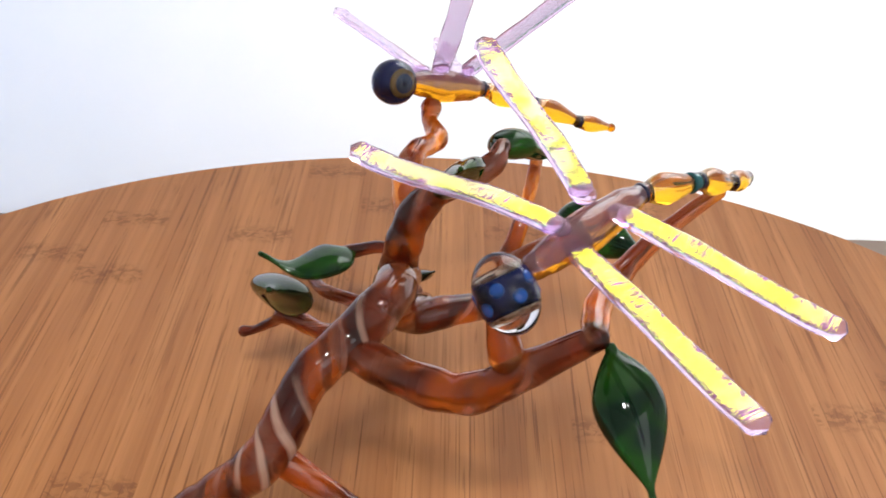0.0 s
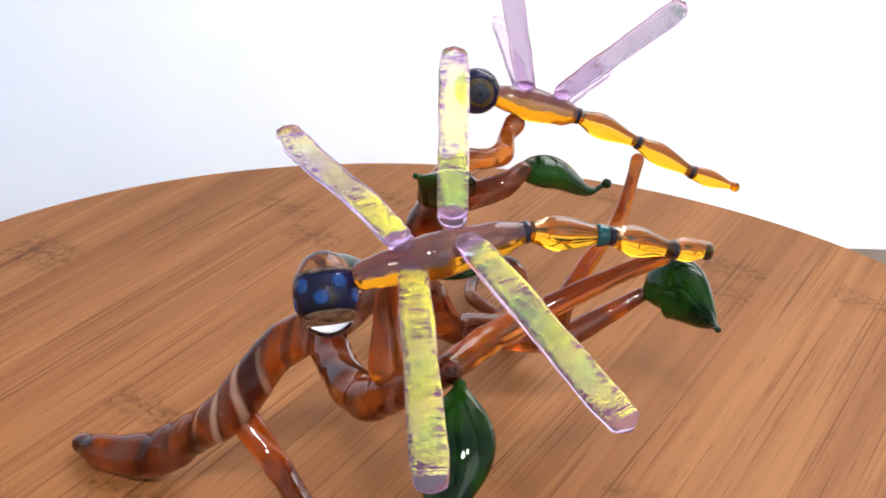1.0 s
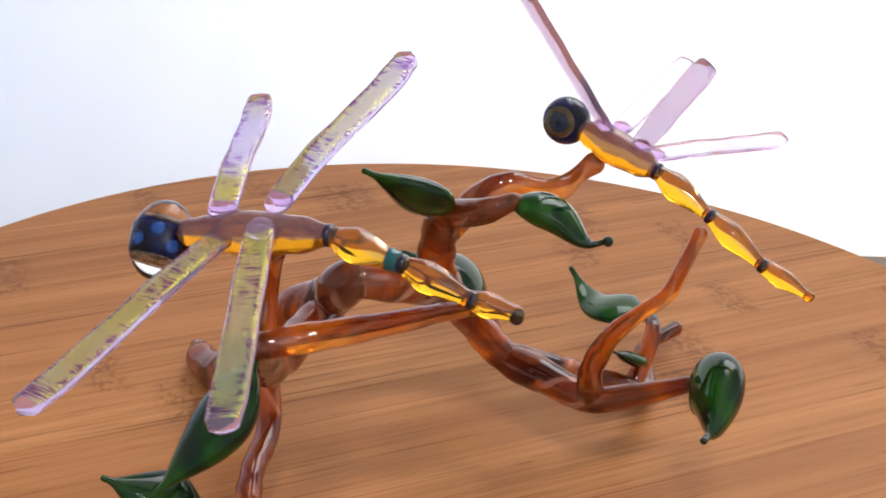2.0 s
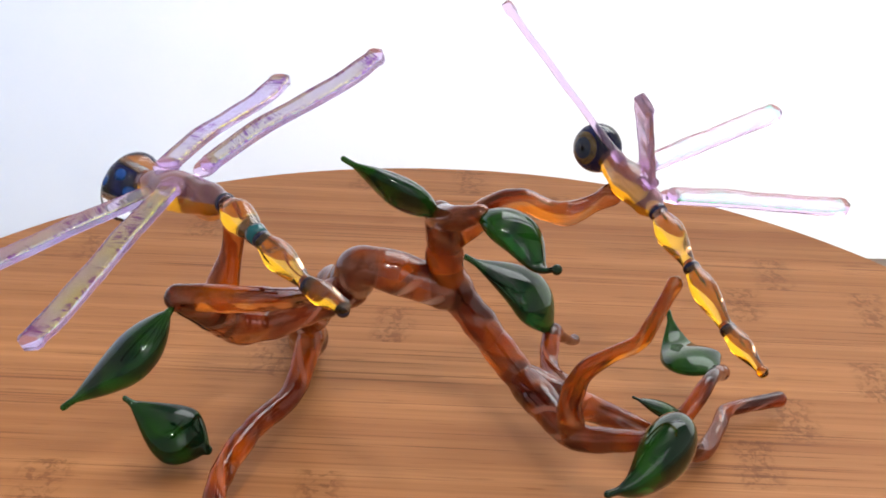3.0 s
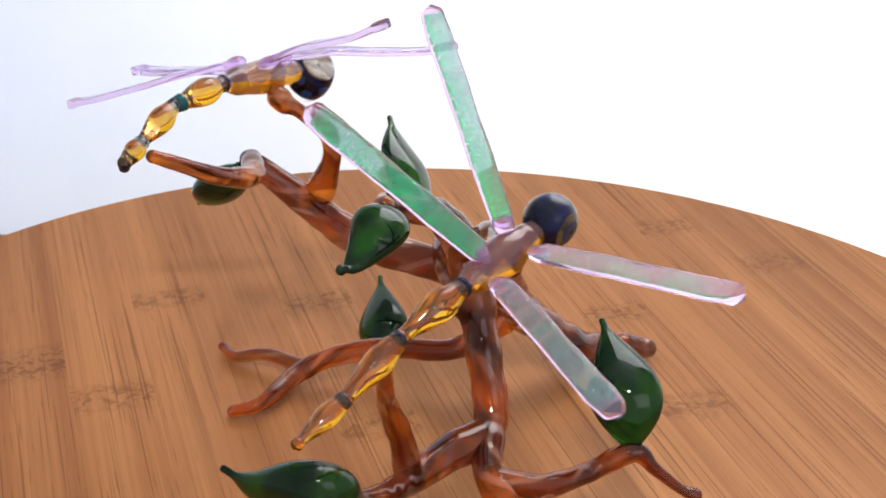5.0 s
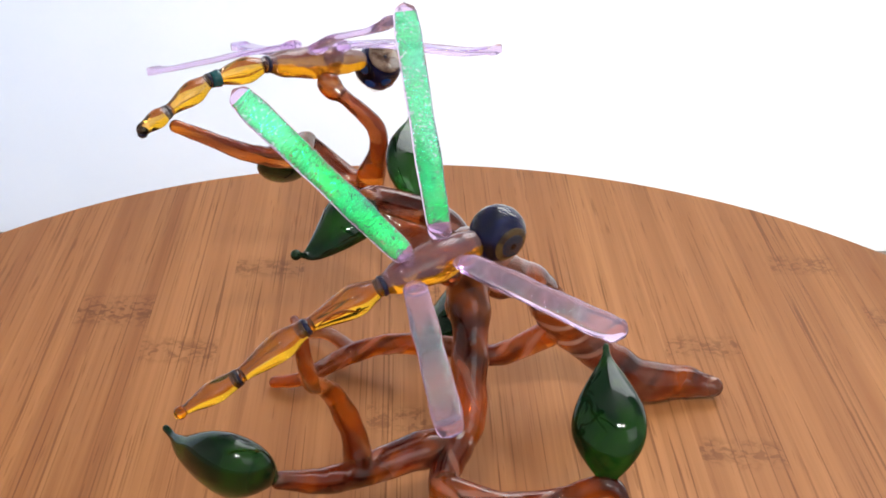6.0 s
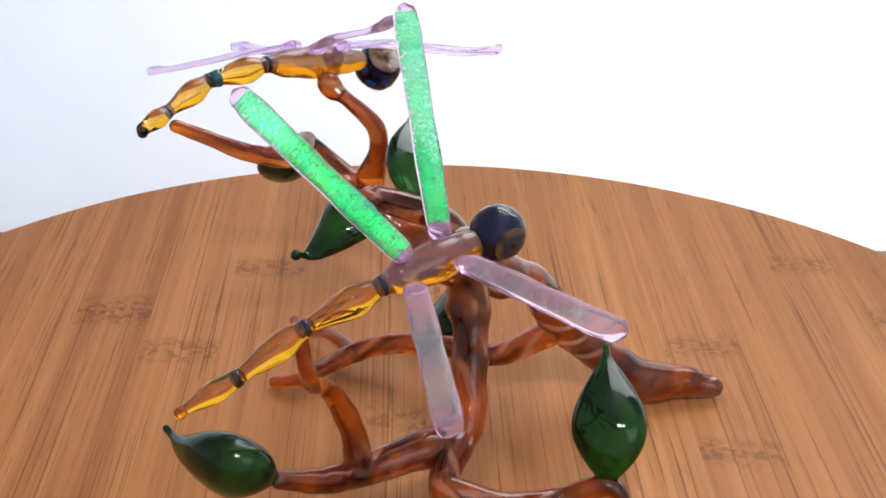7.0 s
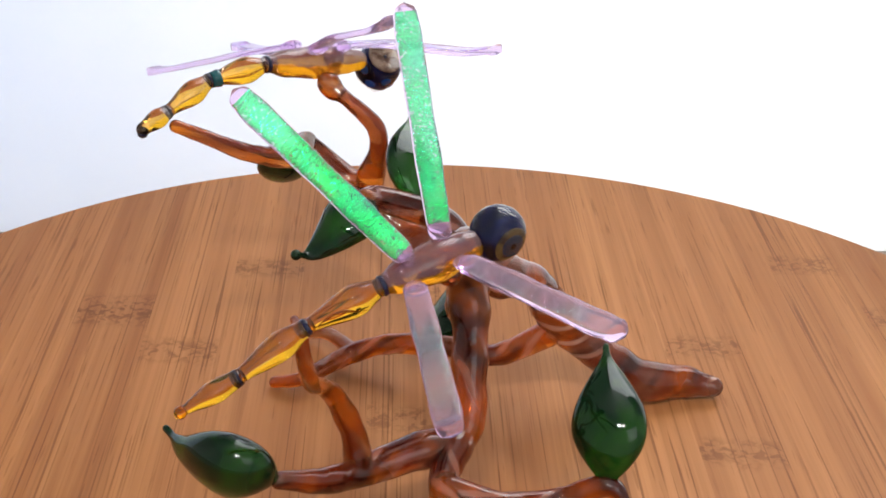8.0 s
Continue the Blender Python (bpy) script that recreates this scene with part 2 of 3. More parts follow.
BAND = tinted_glass("band_glass", (0.006, 0.007, 0.03), 0.05, 0.0)
TEAL = tinted_glass("teal_band_glass", (0.008, 0.075, 0.085), 0.05, 0.0)
HEAD = tinted_glass("head_glass", (0.004, 0.005, 0.018), 0.03, 0.0, (0.010, 0.014, 0.085), 170)
DOT = tinted_glass("blue_dot_glass", (0.008, 0.055, 0.25), 0.05, 0.0)
CLEAR = tinted_glass("clear_glass", (0.97, 0.95, 0.93), 0.0, 1.0)
HEAD.node_tree.nodes["Principled BSDF"].inputs["IOR"].default_value = 1.25
CLEAR.node_tree.nodes["Principled BSDF"].inputs["IOR"].default_value = 1.36
LEAF.node_tree.nodes["Principled BSDF"].inputs["IOR"].default_value = 1.4
EYE = tinted_glass("speckled_eye_glass", (0.42, 0.30, 0.22), 0.05, 0.2, (0.12, 0.06, 0.04), 480)
IRIS = tinted_glass("iris_glass", (0.02, 0.035, 0.075), 0.05, 0.0)
EDGE = tinted_glass("lilac_glass", (0.88, 0.70, 0.95), 0.12, 0.9)
EDGE.node_tree.nodes["Principled BSDF"].inputs["IOR"].default_value = 1.14
GOLD = tinted_glass("gold_fume_glass", (0.15, 0.095, 0.04), 0.1, 0.1, (0.05, 0.03, 0.025), 420)
GOLD_FILM = dichroic("yellow_dichroic_film", [(0.0, (0.02, 0.45, 0.10)), (0.14, (0.10, 0.75, 0.16)), (0.28, (0.85, 0.92, 0.02)), (0.42, (1.0, 0.92, 0.01)), (0.54, (0.85, 0.80, 0.35)), (0.72, (0.60, 0.42, 0.80)), (1.0, (0.8, 0.6, 0.8))], (0.22, 0.32, 0.60, 0.22, 0.12), (0.70, 0.70, 1.0), True, 0.09)
GREEN_FILM = dichroic("green_dichroic_film", [(0.0, (0.01, 0.62, 0.13)), (0.16, (0.02, 0.62, 0.29)), (0.26, (0.10, 0.55, 0.38)), (0.37, (0.22, 0.62, 0.56)), (0.45, (0.55, 0.45, 0.60)), (1.0, (0.8, 0.6, 0.75))], (0.78, 0.28, 0.24, 0.12, 0.1), (0.90, 0.76, 0.93), False, 0.05)
PAPER = paper()
TABLE = painted("table_wood", (0.24, 0.175, 0.14), 0.5, 0.2, 60)
PLASTER = painted("plaster", (0.75, 0.74, 0.72), 0.9, 0.03, 4)


# ---- mesh helpers ----
def mesh_object(name, bm, mat, parent=None, label="", smooth=True):
    bmesh.ops.recalc_face_normals(bm, faces=bm.faces)
    me = bpy.data.meshes.new(name)
    for f in bm.faces:
        f.smooth = smooth
    bm.to_mesh(me)
    bm.free()
    me.materials.append(mat)
    ob = new(name, me)
    ob.parent = parent
    if label:
        tagged(ob, label)
    return ob


def part(name, bm, mat, parent, label="", smooth=True):
    return mesh_object(name, bm, mat, parent, label, smooth)


def spline(points, steps):
    """Catmull-Rom through rows of equal length."""
    rows = [np.array(p, float) for p in points]
    rows = [2 * rows[0] - rows[1]] + rows + [2 * rows[-1] - rows[-2]]
    out = []
    for i in range(1, len(rows) - 2):
        a, b, c, d = rows[i - 1:i + 3]
        for s in range(steps):
            t = s / steps
            out.append(0.5 * (2 * b + (c - a) * t + (2 * a - 5 * b + 4 * c - d) * t * t + (3 * b - a - 3 * c + d) * t ** 3))
    return out + [rows[-2]]


def sweep(rows, sides=20, side=None, caps=(True, True)):
    """A tube through rows (x, y, z, half width, half height) in metres. side: the way of the width; without it the frame is carried along."""
    bm = bmesh.new()
    layer = bm.loops.layers.uv.new("UVMap")
    pts = [Vector(r[:3]) for r in rows]
    rings, lengths, run = [], [], 0.0
    carried = None
    for i, r in enumerate(rows):
        along = (pts[min(i + 1, len(pts) - 1)] - pts[max(i - 1, 0)]).normalized()
        ref = Vector(side) if side else (carried or along.orthogonal())
        u = (ref - along * ref.dot(along)).normalized()
        carried = u
        v = along.cross(u)
        if i:
            run += (pts[i] - pts[i - 1]).length
        lengths.append(run)
        rings.append([bm.verts.new(pts[i] + u * (r[3] * math.cos(a)) + v * (r[4] * math.sin(a)))
                      for a in (2 * math.pi * k / sides for k in range(sides))])
    for i in range(len(rings) - 1):
        for k in range(sides):
            n = (k + 1) % sides
            f = bm.faces.new((rings[i][k], rings[i][n], rings[i + 1][n], rings[i + 1][k]))
            for loop, (uu, ll) in zip(f.loops, ((k, i), (k + 1, i), (k + 1, i + 1), (k, i + 1))):
                loop[layer].uv = (uu / sides, lengths[ll] * 40)
    for at, on in ((0, caps[0]), (-1, caps[1])):
        if on:
            bm.faces.new(rings[at])
    return bm


def rounded(rows, cap=4, start=True, end=True):
    """Adds half-round ends to rows of a sweep."""
    rows = [tuple(r) for r in rows]

    def close(a, b):
        d = (Vector(a[:3]) - Vector(b[:3])).normalized()
        out = []
        for k in range(1, cap + 1):
            t = math.pi / 2 * k / cap
            q = Vector(a[:3]) + d * (math.sin(t) * min(a[3], a[4]))
            s = max(math.cos(t), 0.04)
            out.append((*q, a[3] * s, a[4] * s))
        return out
    head = close(rows[0], rows[1])[::-1] if start else []
    tail = close(rows[-1], rows[-2]) if end else []
    return head + rows + tail


def tube(name, points, parent, mat=None, label="", steps=14, sides=36, wobble=0.13, seed=0):
    """Points in millimetres (x, y, z, radius)."""
    rows = spline(points, steps)
    out = []
    for i, r in enumerate(rows):
        at = Vector((r[0] + seed, r[1], r[2]))
        w = 1 + wobble * (noise.noise(at * 0.14) + 0.6 * noise.noise(at * 0.3))
        out.append((r[0] / 1000, r[1] / 1000, r[2] / 1000, r[3] * w / 1000, r[3] * w / 1000))
    return part(name, sweep(rounded(out), sides), mat or BRANCH, parent, label)


def ball(centre, radius, squash=(1, 1, 1), turn=None, seg=28):
    bm = bmesh.new()
    bmesh.ops.create_uvsphere(bm, u_segments=seg, v_segments=seg // 2, radius=radius)
    m = Matrix.Translation(centre) @ (turn.to_4x4() if turn else Matrix()) @ Matrix.Diagonal((*squash, 1))
    bmesh.ops.transform(bm, matrix=m, verts=bm.verts)
    return bm


def box(size, at, bevel=0.0):
    bm = bmesh.new()
    bmesh.ops.create_cube(bm, size=1)
    bmesh.ops.transform(bm, matrix=Matrix.Translation(at) @ Matrix.Diagonal((*size, 1)), verts=bm.verts)
    if bevel:
        bmesh.ops.bevel(bm, geom=bm.edges, offset=bevel, segments=2, affect="EDGES", profile=0.5)
    return bm


# ---- the room, the table and the paper ----
def structure(name, bm, mat, label, category):
    return tagged(mesh_object(name, bm, mat, smooth=False), label, category, kind="structure")


def room():
    structure("floor", box((5, 5, 0.1), (0, 0, -0.85)), PLASTER, "plain pale floor of the room", "floor")
    structure("ceiling", box((5, 5, 0.1), (0, 0, 2.4)), PLASTER, "plain white ceiling of the room", "ceiling")
    for name, size, at in (("wall_north", (5, 0.1, 3.2), (0, 2.5, 0.8)), ("wall_south", (5, 0.1, 3.2), (0, -2.5, 0.8)),
                           ("wall_east", (0.1, 4.9, 3.2), (2.5, 0, 0.8)), ("wall_west", (0.1, 4.9, 3.2), (-2.5, 0, 0.8))):
        structure(name, box(size, at), PLASTER, "plain pale plaster wall of the room", "wall")


def table():
    thing = tagged(new("table"), "brown wooden table under the turntable", "table")
    part("tabletop", box((1.4, 0.9, 0.03), (0, 0, -0.055), 0.003), TABLE, thing, smooth=False)
    for x in (-0.62, 0.62):
        for y in (-0.38, 0.38):
            part("leg", box((0.05, 0.05, 0.74), (x, y, -0.44), 0.003), TABLE, thing, smooth=False)


def backdrop():
    bm = box((1.3, 0.0016, 0.27), (0, 0.001, 0.135), 0.0004)
    bmesh.ops.transform(bm, matrix=pose(0, 0.2055, -0.0398, -9), verts=bm.verts)
    tagged(mesh_object("paper_backdrop", bm, PAPER, smooth=False), "white paper board standing upright behind the turntable", "backdrop", kind="structure")


# ---- the turning board ----
BOARD_X, BOARD_Y, BOARD_R = -0.0059, 0.0028, 0.19


def board_place(x, y, z):
    """The board is a little oval, off its axis and out of level."""
    a = math.atan2(y, x)
    grow = 1 + (0.0026 * math.cos(2 * a) - 0.0008 * math.sin(2 * a)) / BOARD_R
    x, y = x * grow + BOARD_X, y * grow + BOARD_Y
    return x, y, z + 0.0102 * x - 0.0146 * y


def turning_board():
    thing = tagged(new("bamboo_turntable"), "round bamboo turntable board with visible strips and dark nodes", "turntable")
    width = 0.0212
    edges = [-BOARD_R + width * i for i in range(19)]
    edges[-1] = BOARD_R
    for x0, x1 in zip(edges[:-1], edges[1:]):
        x0, x1 = max(x0, -BOARD_R + 0.0003), min(x1, BOARD_R - 0.0003)
        bm = bmesh.new()
        outline = []
        n = 14
        for sign in (1, -1):
            for k in range(n + 1):
                x = x0 + (x1 - x0) * (k / n if sign > 0 else 1 - k / n)
                outline.append((x, sign * math.sqrt(max(BOARD_R ** 2 - x * x, 0))))
        rings = [[bm.verts.new(board_place(x * s, y * s, z)) for x, y in outline] for s, z in ((1, -0.014), (1, -0.0012), (0.995, 0.0))]
        for a, b in zip(rings[:-1], rings[1:]):
            for k in range(len(outline)):
                q = (k + 1) % len(outline)
                if (a[k].co - a[q].co).length > 1e-6:
                    bm.faces.new((a[k], a[q], b[q], b[k]))
        bm.faces.new(rings[0])
        bm.faces.new(rings[-1])
        part("strip", bm, BAMBOO, thing, smooth=False)
    bm = bmesh.new()
    bmesh.ops.create_cone(bm, cap_ends=True, segments=48, radius1=0.11, radius2=0.11, depth=0.0225)
    bmesh.ops.translate(bm, verts=bm.verts, vec=(0, 0, -0.0286))
    part("bearing", bm, TABLE, thing, smooth=False)
    return thing


# ---- the glass sculpture ----
def leaf(points, width, parent, side, thick=0.5, label="", fat=0.42, steps=12, seed=0):
    """A fat glass leaf along points in millimetres, base first; side: the way of its width; fat: where it is widest."""
    rows = spline(points, steps)
    lengths = [0.0]
    for a, b in zip(rows[:-1], rows[1:]):
        lengths.append(lengths[-1] + float(np.linalg.norm(b - a)))
    out = []
    for i, (r, l) in enumerate(zip(rows, lengths)):
        t = l / lengths[-1]
        s = t / fat * 0.5 if t < fat else 0.5 + (t - fat) / (1 - fat) * 0.5
        w = max(math.sin(math.pi * s) ** (0.8 if t < fat else 1.35), 0.0) * (1 + 0.05 * math.sin(7 * t + seed))
        w = max(w, 0.16 if t < 0.5 else 0.10)
        h = max(w * thick, 0.10)
        out.append((r[0] / 1000, r[1] / 1000, r[2] / 1000, w * width / 2000, h * width / 2000))
    return part("leaf", sweep(rounded(out, 4), 32, side), LEAF, parent, label)


def wing(root, tip, width, thick, chord, mats, parent, sway=0.0):
    """A flat glass strip from root to tip in millimetres with a coated upper face; chord: the way of its width; sway: its bend."""
    a, b = Vector(root), Vector(tip)
    along = (b - a).normalized()
    u = Vector(chord)
    u = (u - along * u.dot(along)).normalized()
    v = along.cross(u)
    if v.z < 0:
        v, u = -v, -u
    bm = bmesh.new()
    layer = bm.loops.layers.uv.new("UVMap")
    sides, steps, rings = 28, 46, []
    length = (b - a).length
    for i in range(steps + 1):
        t = i / steps
        end = min(t, 1 - t) * length
        cap = math.sqrt(max(1 - (1 - min(end / 2.0, 1)) ** 2, 0.004))
        w = width / 2 * (0.84 + 0.16 * min(t / 0.3, 1)) * (1 + 0.035 * math.sin(9 * t + sway) + 0.02 * math.sin(23 * t)) * cap
        w *= 1 if t < 0.86 else 1 - (t - 0.86) * 1.3
        h = thick / 2 * (0.55 + 0.45 * cap) * (1.5 if t > 0.94 else 1.2 if t < 0.06 else 1)
        mid = a.lerp(b, t) + v * (sway * math.sin(2 * math.pi * t * 0.95)) + v * (0.06 * math.sin(21 * t + sway))
        ring = []
        for k in range(sides):
            g = 2 * math.pi * k / sides
            c, s = math.cos(g), math.sin(g)
            x = math.copysign(abs(c) ** 0.42, c)
            y = math.copysign(abs(s) ** 0.28, s)
            ring.append(bm.verts.new((mid + u * (w * x) + v * (h * y)) / 1000))
        rings.append(ring)
    for i in range(steps):
        for k in range(sides):
            n = (k + 1) % sides
            f = bm.faces.new((rings[i][k], rings[i][n], rings[i + 1][n], rings[i + 1][k]))
            g = (k + 0.5) / sides
            f.material_index = 1 if 0.03 < g < 0.47 and 1 < i < steps - 2 else 0
            for loop, (uu, ii) in zip(f.loops, ((k, i), (k + 1, i), (k + 1, i + 1), (k, i + 1))):
                loop[layer].uv = (uu / sides, ii / steps)
    bm.faces.new(rings[0])
    bm.faces.new(rings[-1])
    ob = part("wing", bm, mats[0], parent)
    ob.data.materials.append(mats[1])
    return ob


def lathe_rows(path, profile, steps=10):
    """Rows of a body along a path in millimetres; profile: (place 0 to 1, radius)."""
    rows = spline(path, steps)
    lengths = [0.0]
    for a, b in zip(rows[:-1], rows[1:]):
        lengths.append(lengths[-1] + float(np.linalg.norm(b - a)))
    xs, ys = [p[0] for p in profile], [p[1] for p in profile]
    out = []
    count = 40
    for k in range(count + 1):
        s = k / count
        l = s * lengths[-1]
        q = [float(np.interp(l, lengths, [r[c] for r in rows])) / 1000 for c in range(3)]
        j = max(i for i in range(len(xs)) if xs[i] <= s + 1e-9)
        j = min(j, len(xs) - 2)
        f = (s - xs[j]) / (xs[j + 1] - xs[j])
        f = f * f * (3 - 2 * f)
        r = (ys[j] + (ys[j + 1] - ys[j]) * f) / 1000
        out.append((*q, r, r))
    return out


def crosswise(a, b):
    """The level way across a body from a to b, so that its back lies on top."""
    return Vector((0, 0, 1)).cross(Vector(b) - Vector(a)).normalized()


def dragonfly(parent, head, neck, b1, b2, b3, tip, wings, mats, head_r, scale, label, dots, across):
    body = part("dragonfly", sweep(rounded(lathe_rows([neck, b1], [(0, 2.6 * scale), (0.15, 3.2 * scale), (0.42, 4.1 * scale), (0.8, 3.3 * scale), (1, 1.9 * scale)]), 4), 28, crosswise(neck, b1)), THORAX, parent, label)
    for a, b, fat in ((b1, b2, 3.1), (b2, b3, 2.75), (b3, tip, 2.2)):
        last = (1.5 if dots else 0.9) if b is tip else 1.35
        part("tail_bead", sweep(rounded(lathe_rows([a, b], [(0, 1.7 * scale), (0.36, fat * scale), (1, last * scale)]), 4), 28, crosswise(a, b)), BEAD, body, "clear amber glass tail bead")
    for at, before, after, r, mat in ((b1, neck, b2, 2.05, BAND), (b2, b1, b3, 1.75, BAND), (b3, b2, tip, 1.7, BAND)):
        d = (Vector(after) - Vector(before)).normalized() * 0.55 * scale
        rows = [(*((Vector(at) + d * k) / 1000), r * scale / 1000 * f, r * scale / 1000 * f) for k, f in ((-1, 0.9), (-0.5, 1), (0.5, 1), (1, 0.9))]
        part("band", sweep(rows, 28), mat, body, "thin dark glass band")
    if dots:
        back = (Vector(b1) - Vector(b2)).normalized() * 2.0
        rows = [(*((Vector(b2) + back * k) / 1000), r / 1000, r / 1000) for k, r in ((0.3, 1.75), (0.6, 1.86), (1.0, 2.0), (1.3, 2.08))]
        part("collar", sweep(rows, 28), TEAL, body, "teal glass collar before the band")
    end = Vector(tip) + (Vector(tip) - Vector(b3)).normalized() * 0.2 - Vector((0, 0, 0.8 if dots else 0))
    part("tail_tip", ball(end / 1000, 0.0012 * scale), BAND if dots else AMBER, body, "dark glass tail tip")
    # the head: a dark barrel bead laid crosswise in a clear glass ball, an eye on each end
    h = Vector(head) / 1000
    across = Vector(across).normalized()
    turn = across.to_track_quat("Z", "Y").to_matrix()
    r = head_r / 1000
    long, core = (1.32, 0.54) if dots else (0.98, 0.64)
    part("head", ball(h, r, (1, 1, long), turn, 40), CLEAR, body, "clear glass ball round a dark bead")
    rows = [(*(h + across * (r * core * x)), r * y, r * y) for x, y in ((-1.0, 0.66), (-0.9, 0.80), (-0.65, 0.91), (0, 0.965), (0.65, 0.91), (0.9, 0.80), (1.0, 0.66))]
    part("head_core", sweep(rows, 36), HEAD, body, "dark blue glass barrel bead")
    for sign in (-1, 1):
        for name, size, out, mat in (("eye_ring", 0.66 if dots else 0.64, core + 0.03, EYE if dots else GOLD), ("eye", 0.40 if dots else 0.49, core + 0.07, GOLD if dots else IRIS), ("pupil", 0.22 if dots else 0.28, core + 0.11, BAND)):
            bm = ball(h + across * (sign * r * out), r * size, (1, 1, 0.18), turn, 24)
            part(name, bm, mat, body)
    for i in range(dots):
        for row, angle0 in ((-0.2, 0.0), (0.2, 0.5)):
            g = 2 * math.pi * (i + angle0) / dots
            d = turn @ Vector((math.cos(g), math.sin(g), 0))
            spot = h + across * (r * row) + d * (r * 0.93)
            face = d.to_track_quat("Z", "Y").to_matrix()
            part("dot", ball(spot, r * 0.24, (1, 1, 0.3), face, 16), DOT, body, "sky blue glass dot")
    for root, tip_w, width, chord, sway in wings:
        out = (Vector(tip_w) - Vector(root)).normalized()
        part("wing_root", ball((Vector(root) + out * 0.8) / 1000, width * 0.00047, (1, 1, 0.55), out.to_track_quat("X", "Z").to_matrix(), 20), EDGE, body, "frosty lilac glass blob at the wing root")
        wing(root, tip_w, width, 1.5, chord, mats, body, sway)
    return body


def sculpture():
    thing = tagged(new("glass_sculpture"), "lampworked glass sculpture of two dragonflies on a brown branch", "sculpture")
    tube("trunk", [(-75.5, -37.4, 3.4, 2.8), (-67.5, -38.2, 4.6, 4.4), (-55, -35.5, 7.0, 5.4), (-44, -34, 16, 5.0), (-33.5, -33.0, 25.8, 4.9), (-25.5, -25.5, 39.9, 4.9), (-16.5, -19.5, 47, 5.4), (-8.9, -15.3, 54.8, 5.0), (-7.4, 2.1, 50.4, 4.8)], thing, TRUNK)
    tube("loop_branch", [(-16.5, -20.1, 44.4, 4.6), (-5.4, -30.6, 44.9, 4.2), (7.6, -40.7, 47.9, 4.3), (19.2, -45.5, 57.3, 3.8), (31, -49.7, 67.3, 2.6)], thing)
    tube("perch", [(-5.5, 3.0, 64, 3.4), (-6.6, 11.5, 70.5, 3.1), (-4.6, 18.0, 74.2, 2.7), (-1.6, 24.0, 73.4, 2.3), (0.0, 28.4, 73.6, 2.6), (-1.8, 34.0, 75.4, 1.9), (-1.6, 37.2, 77.5, 2.4)], thing, TWIG)
    tube("perch", [(15.0, -44.6, 59.3, 3.6), (12.8, -42.0, 68.6, 2.4), (13.2, -41.2, 74.2, 2.1), (16.0, -41.0, 78.0, 2.0), (20.8, -42.0, 82.0, 1.9), (23.2, -43.4, 83.2, 2.5), (24.6, -44.2, 84.6, 2.6)], thing, TWIG)
    tube("tail_support", [(30.6, -49.6, 67.4, 2.6), (33.0, -37.5, 68.6, 2.8), (41.9, -26.7, 74.0, 2.2), (51.0, -21.5, 80.0, 1.6), (57.0, -19.0, 83.6, 1.4)], thing, TWIG)
    tube("twig", [(0.5, 0.8, 72, 3.3), (11.7, 4.2, 77.1, 2.6), (14.7, 9.3, 79.8, 2.0)], thing)
    tube("root", [(-29.9, -31.5, 22.9, 3.6), (-17.0, -34.8, 14.7, 2.9), (-4.2, -42.5, 12.7, 2.8), (10.2, -47.5, 10.1, 2.8), (20.9, -47.5, 6.7, 2.6), (32.7, -38.7, 5.0, 2.0), (40.0, -39.9, 3.0, 1.6)], thing)
    tube("root", [(19, -47.5, 7.5, 2.1), (26.9, -58.5, 6.7, 1.9), (34.5, -64.3, 4.0, 1.7), (37.1, -70.4, 4.0, 1.4)], thing, TWIG)
    tube("branch", [(0.5, 0.8, 72.5, 3.4), (-4.6, 1.8, 65.2, 3.9), (-7.6, 3.0, 52.5, 4.4), (-7.7, 10.9, 40.8, 4.0), (-6.1, 20.0, 28.8, 4.0), (4.7, 25.5, 28.0, 3.9), (15.8, 31.5, 27.5, 3.3), (22.8, 39.2, 31.2, 2.7), (30.6, 46.6, 37.0, 1.9)], thing)
    tube("tail_support", [(15.8, 31.3, 27.5, 3.1), (16.8, 30.0, 36.0, 2.7), (20.3, 31.9, 46.2, 2.2), (22.6, 37.0, 52.2, 1.7), (24.2, 42.4, 56.6, 1.7), (25.2, 45.1, 63.4, 1.7), (25.6, 47.9, 70.9, 1.6)], thing, TWIG)
    tube("branch", [(-6.1, 20.0, 28.8, 3.6), (-1.8, 31.4, 25.2, 3.3), (-4.0, 41.9, 19.4, 3.1), (-2.8, 54.0, 13.6, 2.8), (-13.0, 66.0, 3.6, 2.5), (-24.0, 72.3, 3.2, 2.1), (-30.7, 75.2, 3.8, 2.0), (-34.4, 80.5, 3.4, 1.9), (-38.3, 90.7, 3.4, 2.1)], thing)
    tube("twig", [(-2.6, 33.0, 24.6, 3.0), (-13.0, 33.0, 20.5, 2.8), (-25.8, 28.9, 18.4, 2.5), (-36.4, 29.8, 22.5, 2.3), (-40.7, 32.6, 19.0, 1.5), (-46.0, 35.6, 14.6, 1.2), (-49.2, 36.8, 13.2, 1.6)], thing)
    tube("twig", [(-3.6, 54.8, 12.8, 2.5), (-8.9, 62.4, 20.8, 2.1), (-14.2, 66.3, 23.7, 1.8), (-22.4, 69.7, 20.6, 2.0), (-26.5, 71.9, 18.4, 2.2)], thing)
    hang = leaf([(33.6, -50.5, 66.1), (37.4, -58.2, 57.2), (40.8, -71.4, 47.5)], 13.6, thing, (0.92, 0.33, 0.2), thick=0.62, label="dark green glass leaf hanging from the branch end")
    leaf([(2.6, 0.6, 72.9), (5.6, -8.7, 80.7), (5.2, -19.2, 86.9)], 12.5, thing, (0.79, 0.44, 0.43))
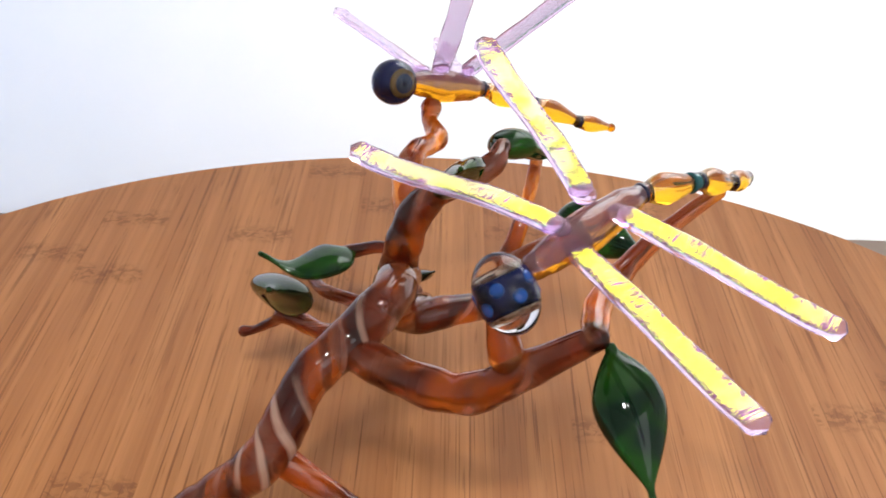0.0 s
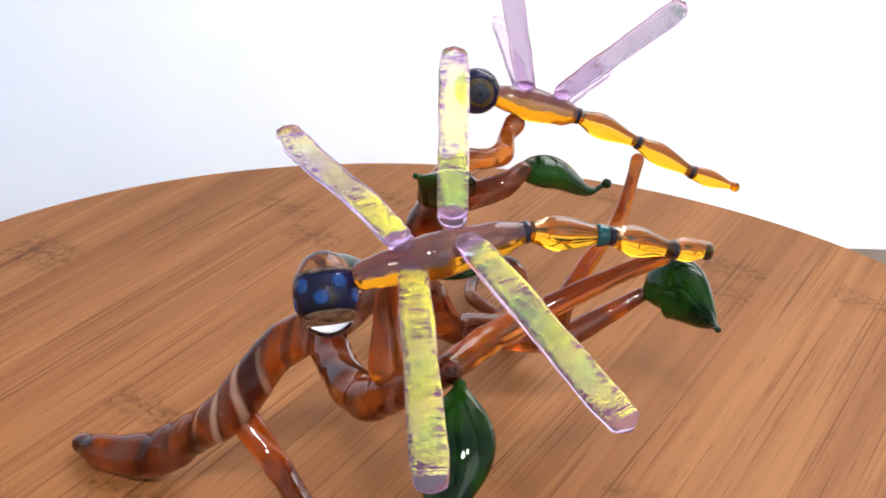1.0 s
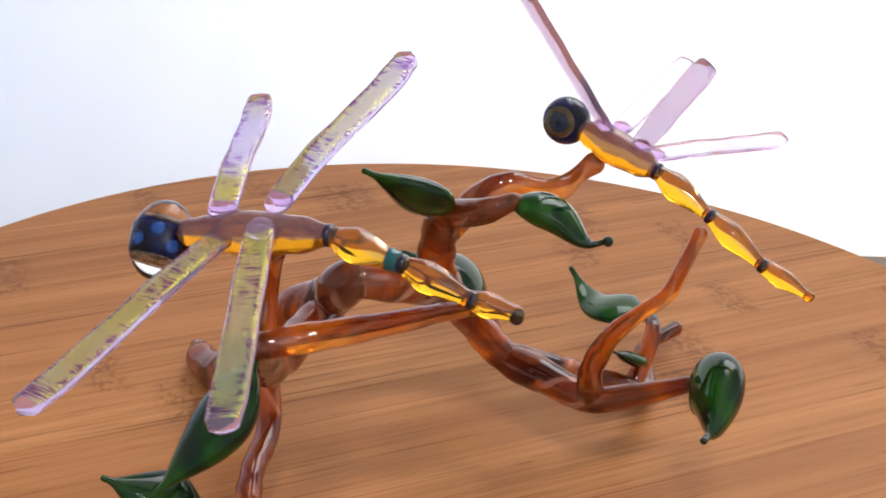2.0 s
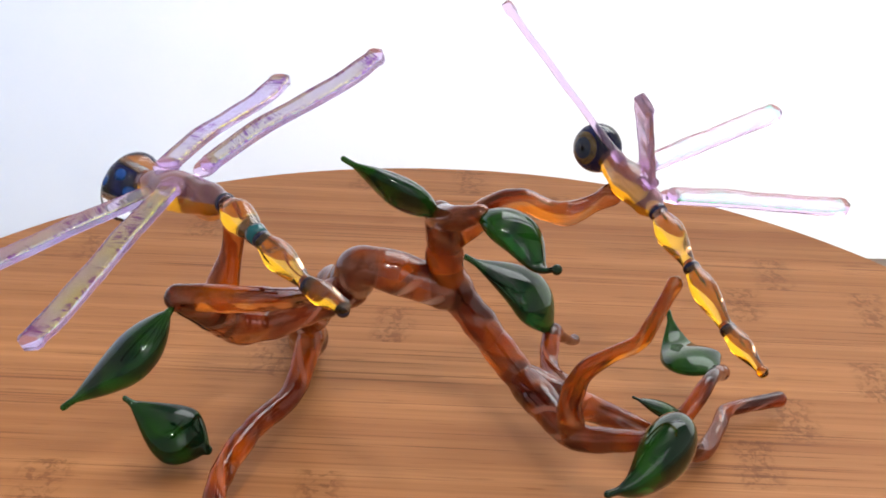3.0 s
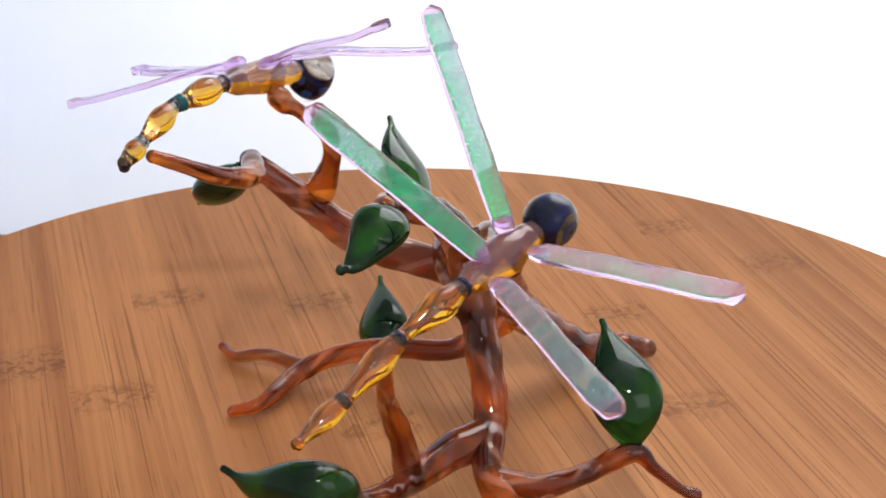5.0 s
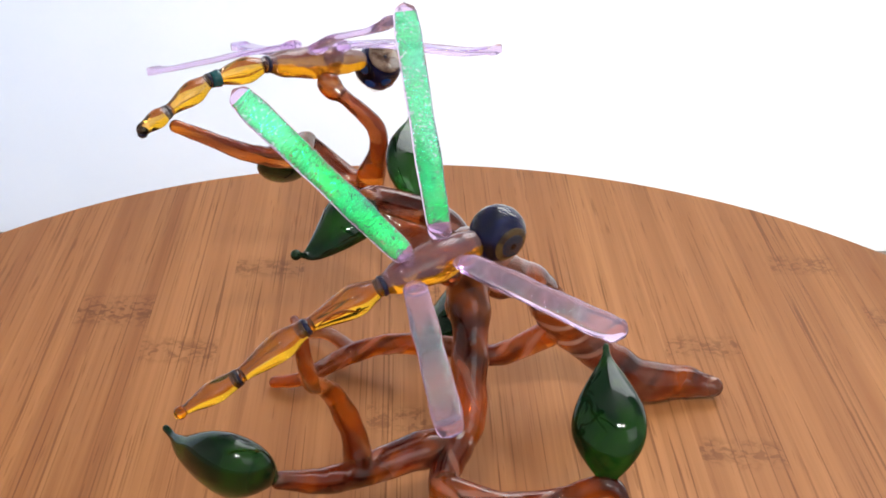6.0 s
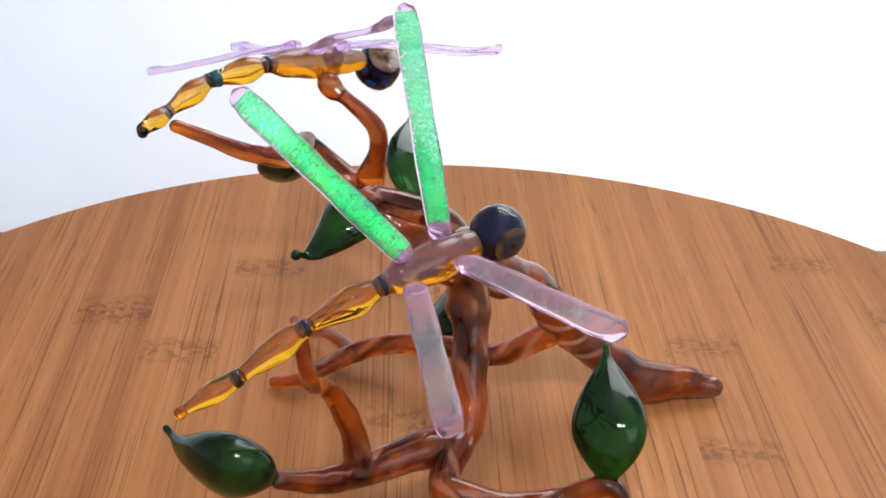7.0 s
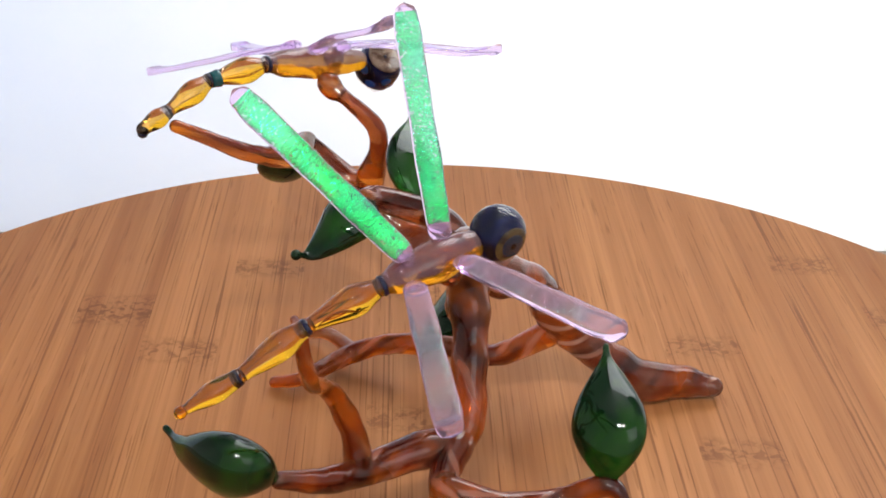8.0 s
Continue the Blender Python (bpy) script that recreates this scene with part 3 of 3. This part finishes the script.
    curled = leaf([(13.2, 8.6, 79.2), (18.3, 16.4, 77.6), (24.6, 21.0, 73.2), (27.8, 24.3, 74.4)], 11.5, thing, (-0.48, 0.84, -0.27), thick=0.6, fat=0.35)
    part("leaf_tip", ball(Vector((27.8, 24.3, 74.4)) / 1000, 0.0011), LEAF, curled)
    leaf([(-4.1, -53.5, 5.7), (-6.0, -62.1, 9.4), (-8.8, -73.9, 16.9)], 14.5, thing, (-0.6, 0.62, 0.33), thick=0.62, fat=0.36)
    leaf([(-36.4, 29.8, 22.5), (-37.0, 22.1, 34.2), (-37.8, 7.0, 43.0)], 16, thing, (0.87, -0.49, 0.11))
    leaf([(-22.4, 69.7, 20.9), (-29.0, 65.4, 20.0), (-38.9, 62.7, 18.2), (-47.8, 60.8, 23.5)], 15, thing, (-0.457, 0.889, 0), thick=0.36, fat=0.3)
    leaf([(30.6, 46.6, 37.0), (38.6, 47.6, 40.8), (48.7, 40.8, 39.8), (53.9, 34.5, 40.6)], 15, thing, (-0.3, 0.45, 0.84), thick=0.7, fat=0.33)
    leaf([(-6.3, 60.1, 18.3), (-3.2, 53, 22.5), (0.2, 46.2, 27.6)], 7, thing, (1, 0, 0.3))
    axis_a = (0.72, 0.62, 0.05)
    dragonfly(thing, (13.2, -61.5, 82.8), (18.3, -57, 86), (38.4, -37.7, 91.5), (50.7, -29.2, 90.5), (59.0, -20.3, 86.3), (63.2, -14.2, 84.8),
              [((22.6, -52.3, 91.1), (-15.5, -33.8, 97.3), 5.7, axis_a, 0.8), ((27.3, -43.8, 93.3), (8.5, -11.0, 111.4), 5.7, axis_a, 0.75),
               ((24.8, -52.7, 87.7), (52.3, -92.4, 77.7), 5.7, axis_a, 0.35), ((32.9, -48.1, 92.5), (71.1, -65.9, 79.5), 5.7, axis_a, 0.3)], (EDGE, GOLD_FILM), 5.7, 1.0,
              "amber glass dragonfly with yellow dichroic wings", 5, (0.45, -0.45, -0.77))
    axis_b = (0.85, 0.4, -0.3)
    dragonfly(thing, (-10.5, 34.6, 84.6), (-6.3, 36.8, 83.6), (10.7, 45.6, 79.4), (24.2, 51.0, 73.9), (36.1, 57.0, 67.0), (45.2, 62.2, 63.5),
              [((0.3, 38.5, 86.3), (7.2, 12.5, 121.4), 4.9, axis_b, 0.0), ((6.0, 43.7, 83.8), (36.7, 36.7, 113.0), 4.9, axis_b, 0.1),
               ((-3.6, 44.2, 83.7), (-27.4, 76.9, 88.2), 4.9, axis_b, 0.1), ((4.9, 48.0, 80.5), (-0.3, 87.8, 77.0), 4.9, axis_b, 0.3)], (EDGE, GREEN_FILM), 5.4, 0.98,
              "amber glass dragonfly with green dichroic wings", 0, (0.56, -0.76, 0.2))
    return thing


room()
table()
backdrop()
BOARD = turning_board()
SCULPTURE = sculpture()


def motions():
    rows = [(t, pose(0, 0, 0, 0, 0, -a)) for t, a in TURN]
    walk(BOARD, rows)
    walk(SCULPTURE, rows)


motions()
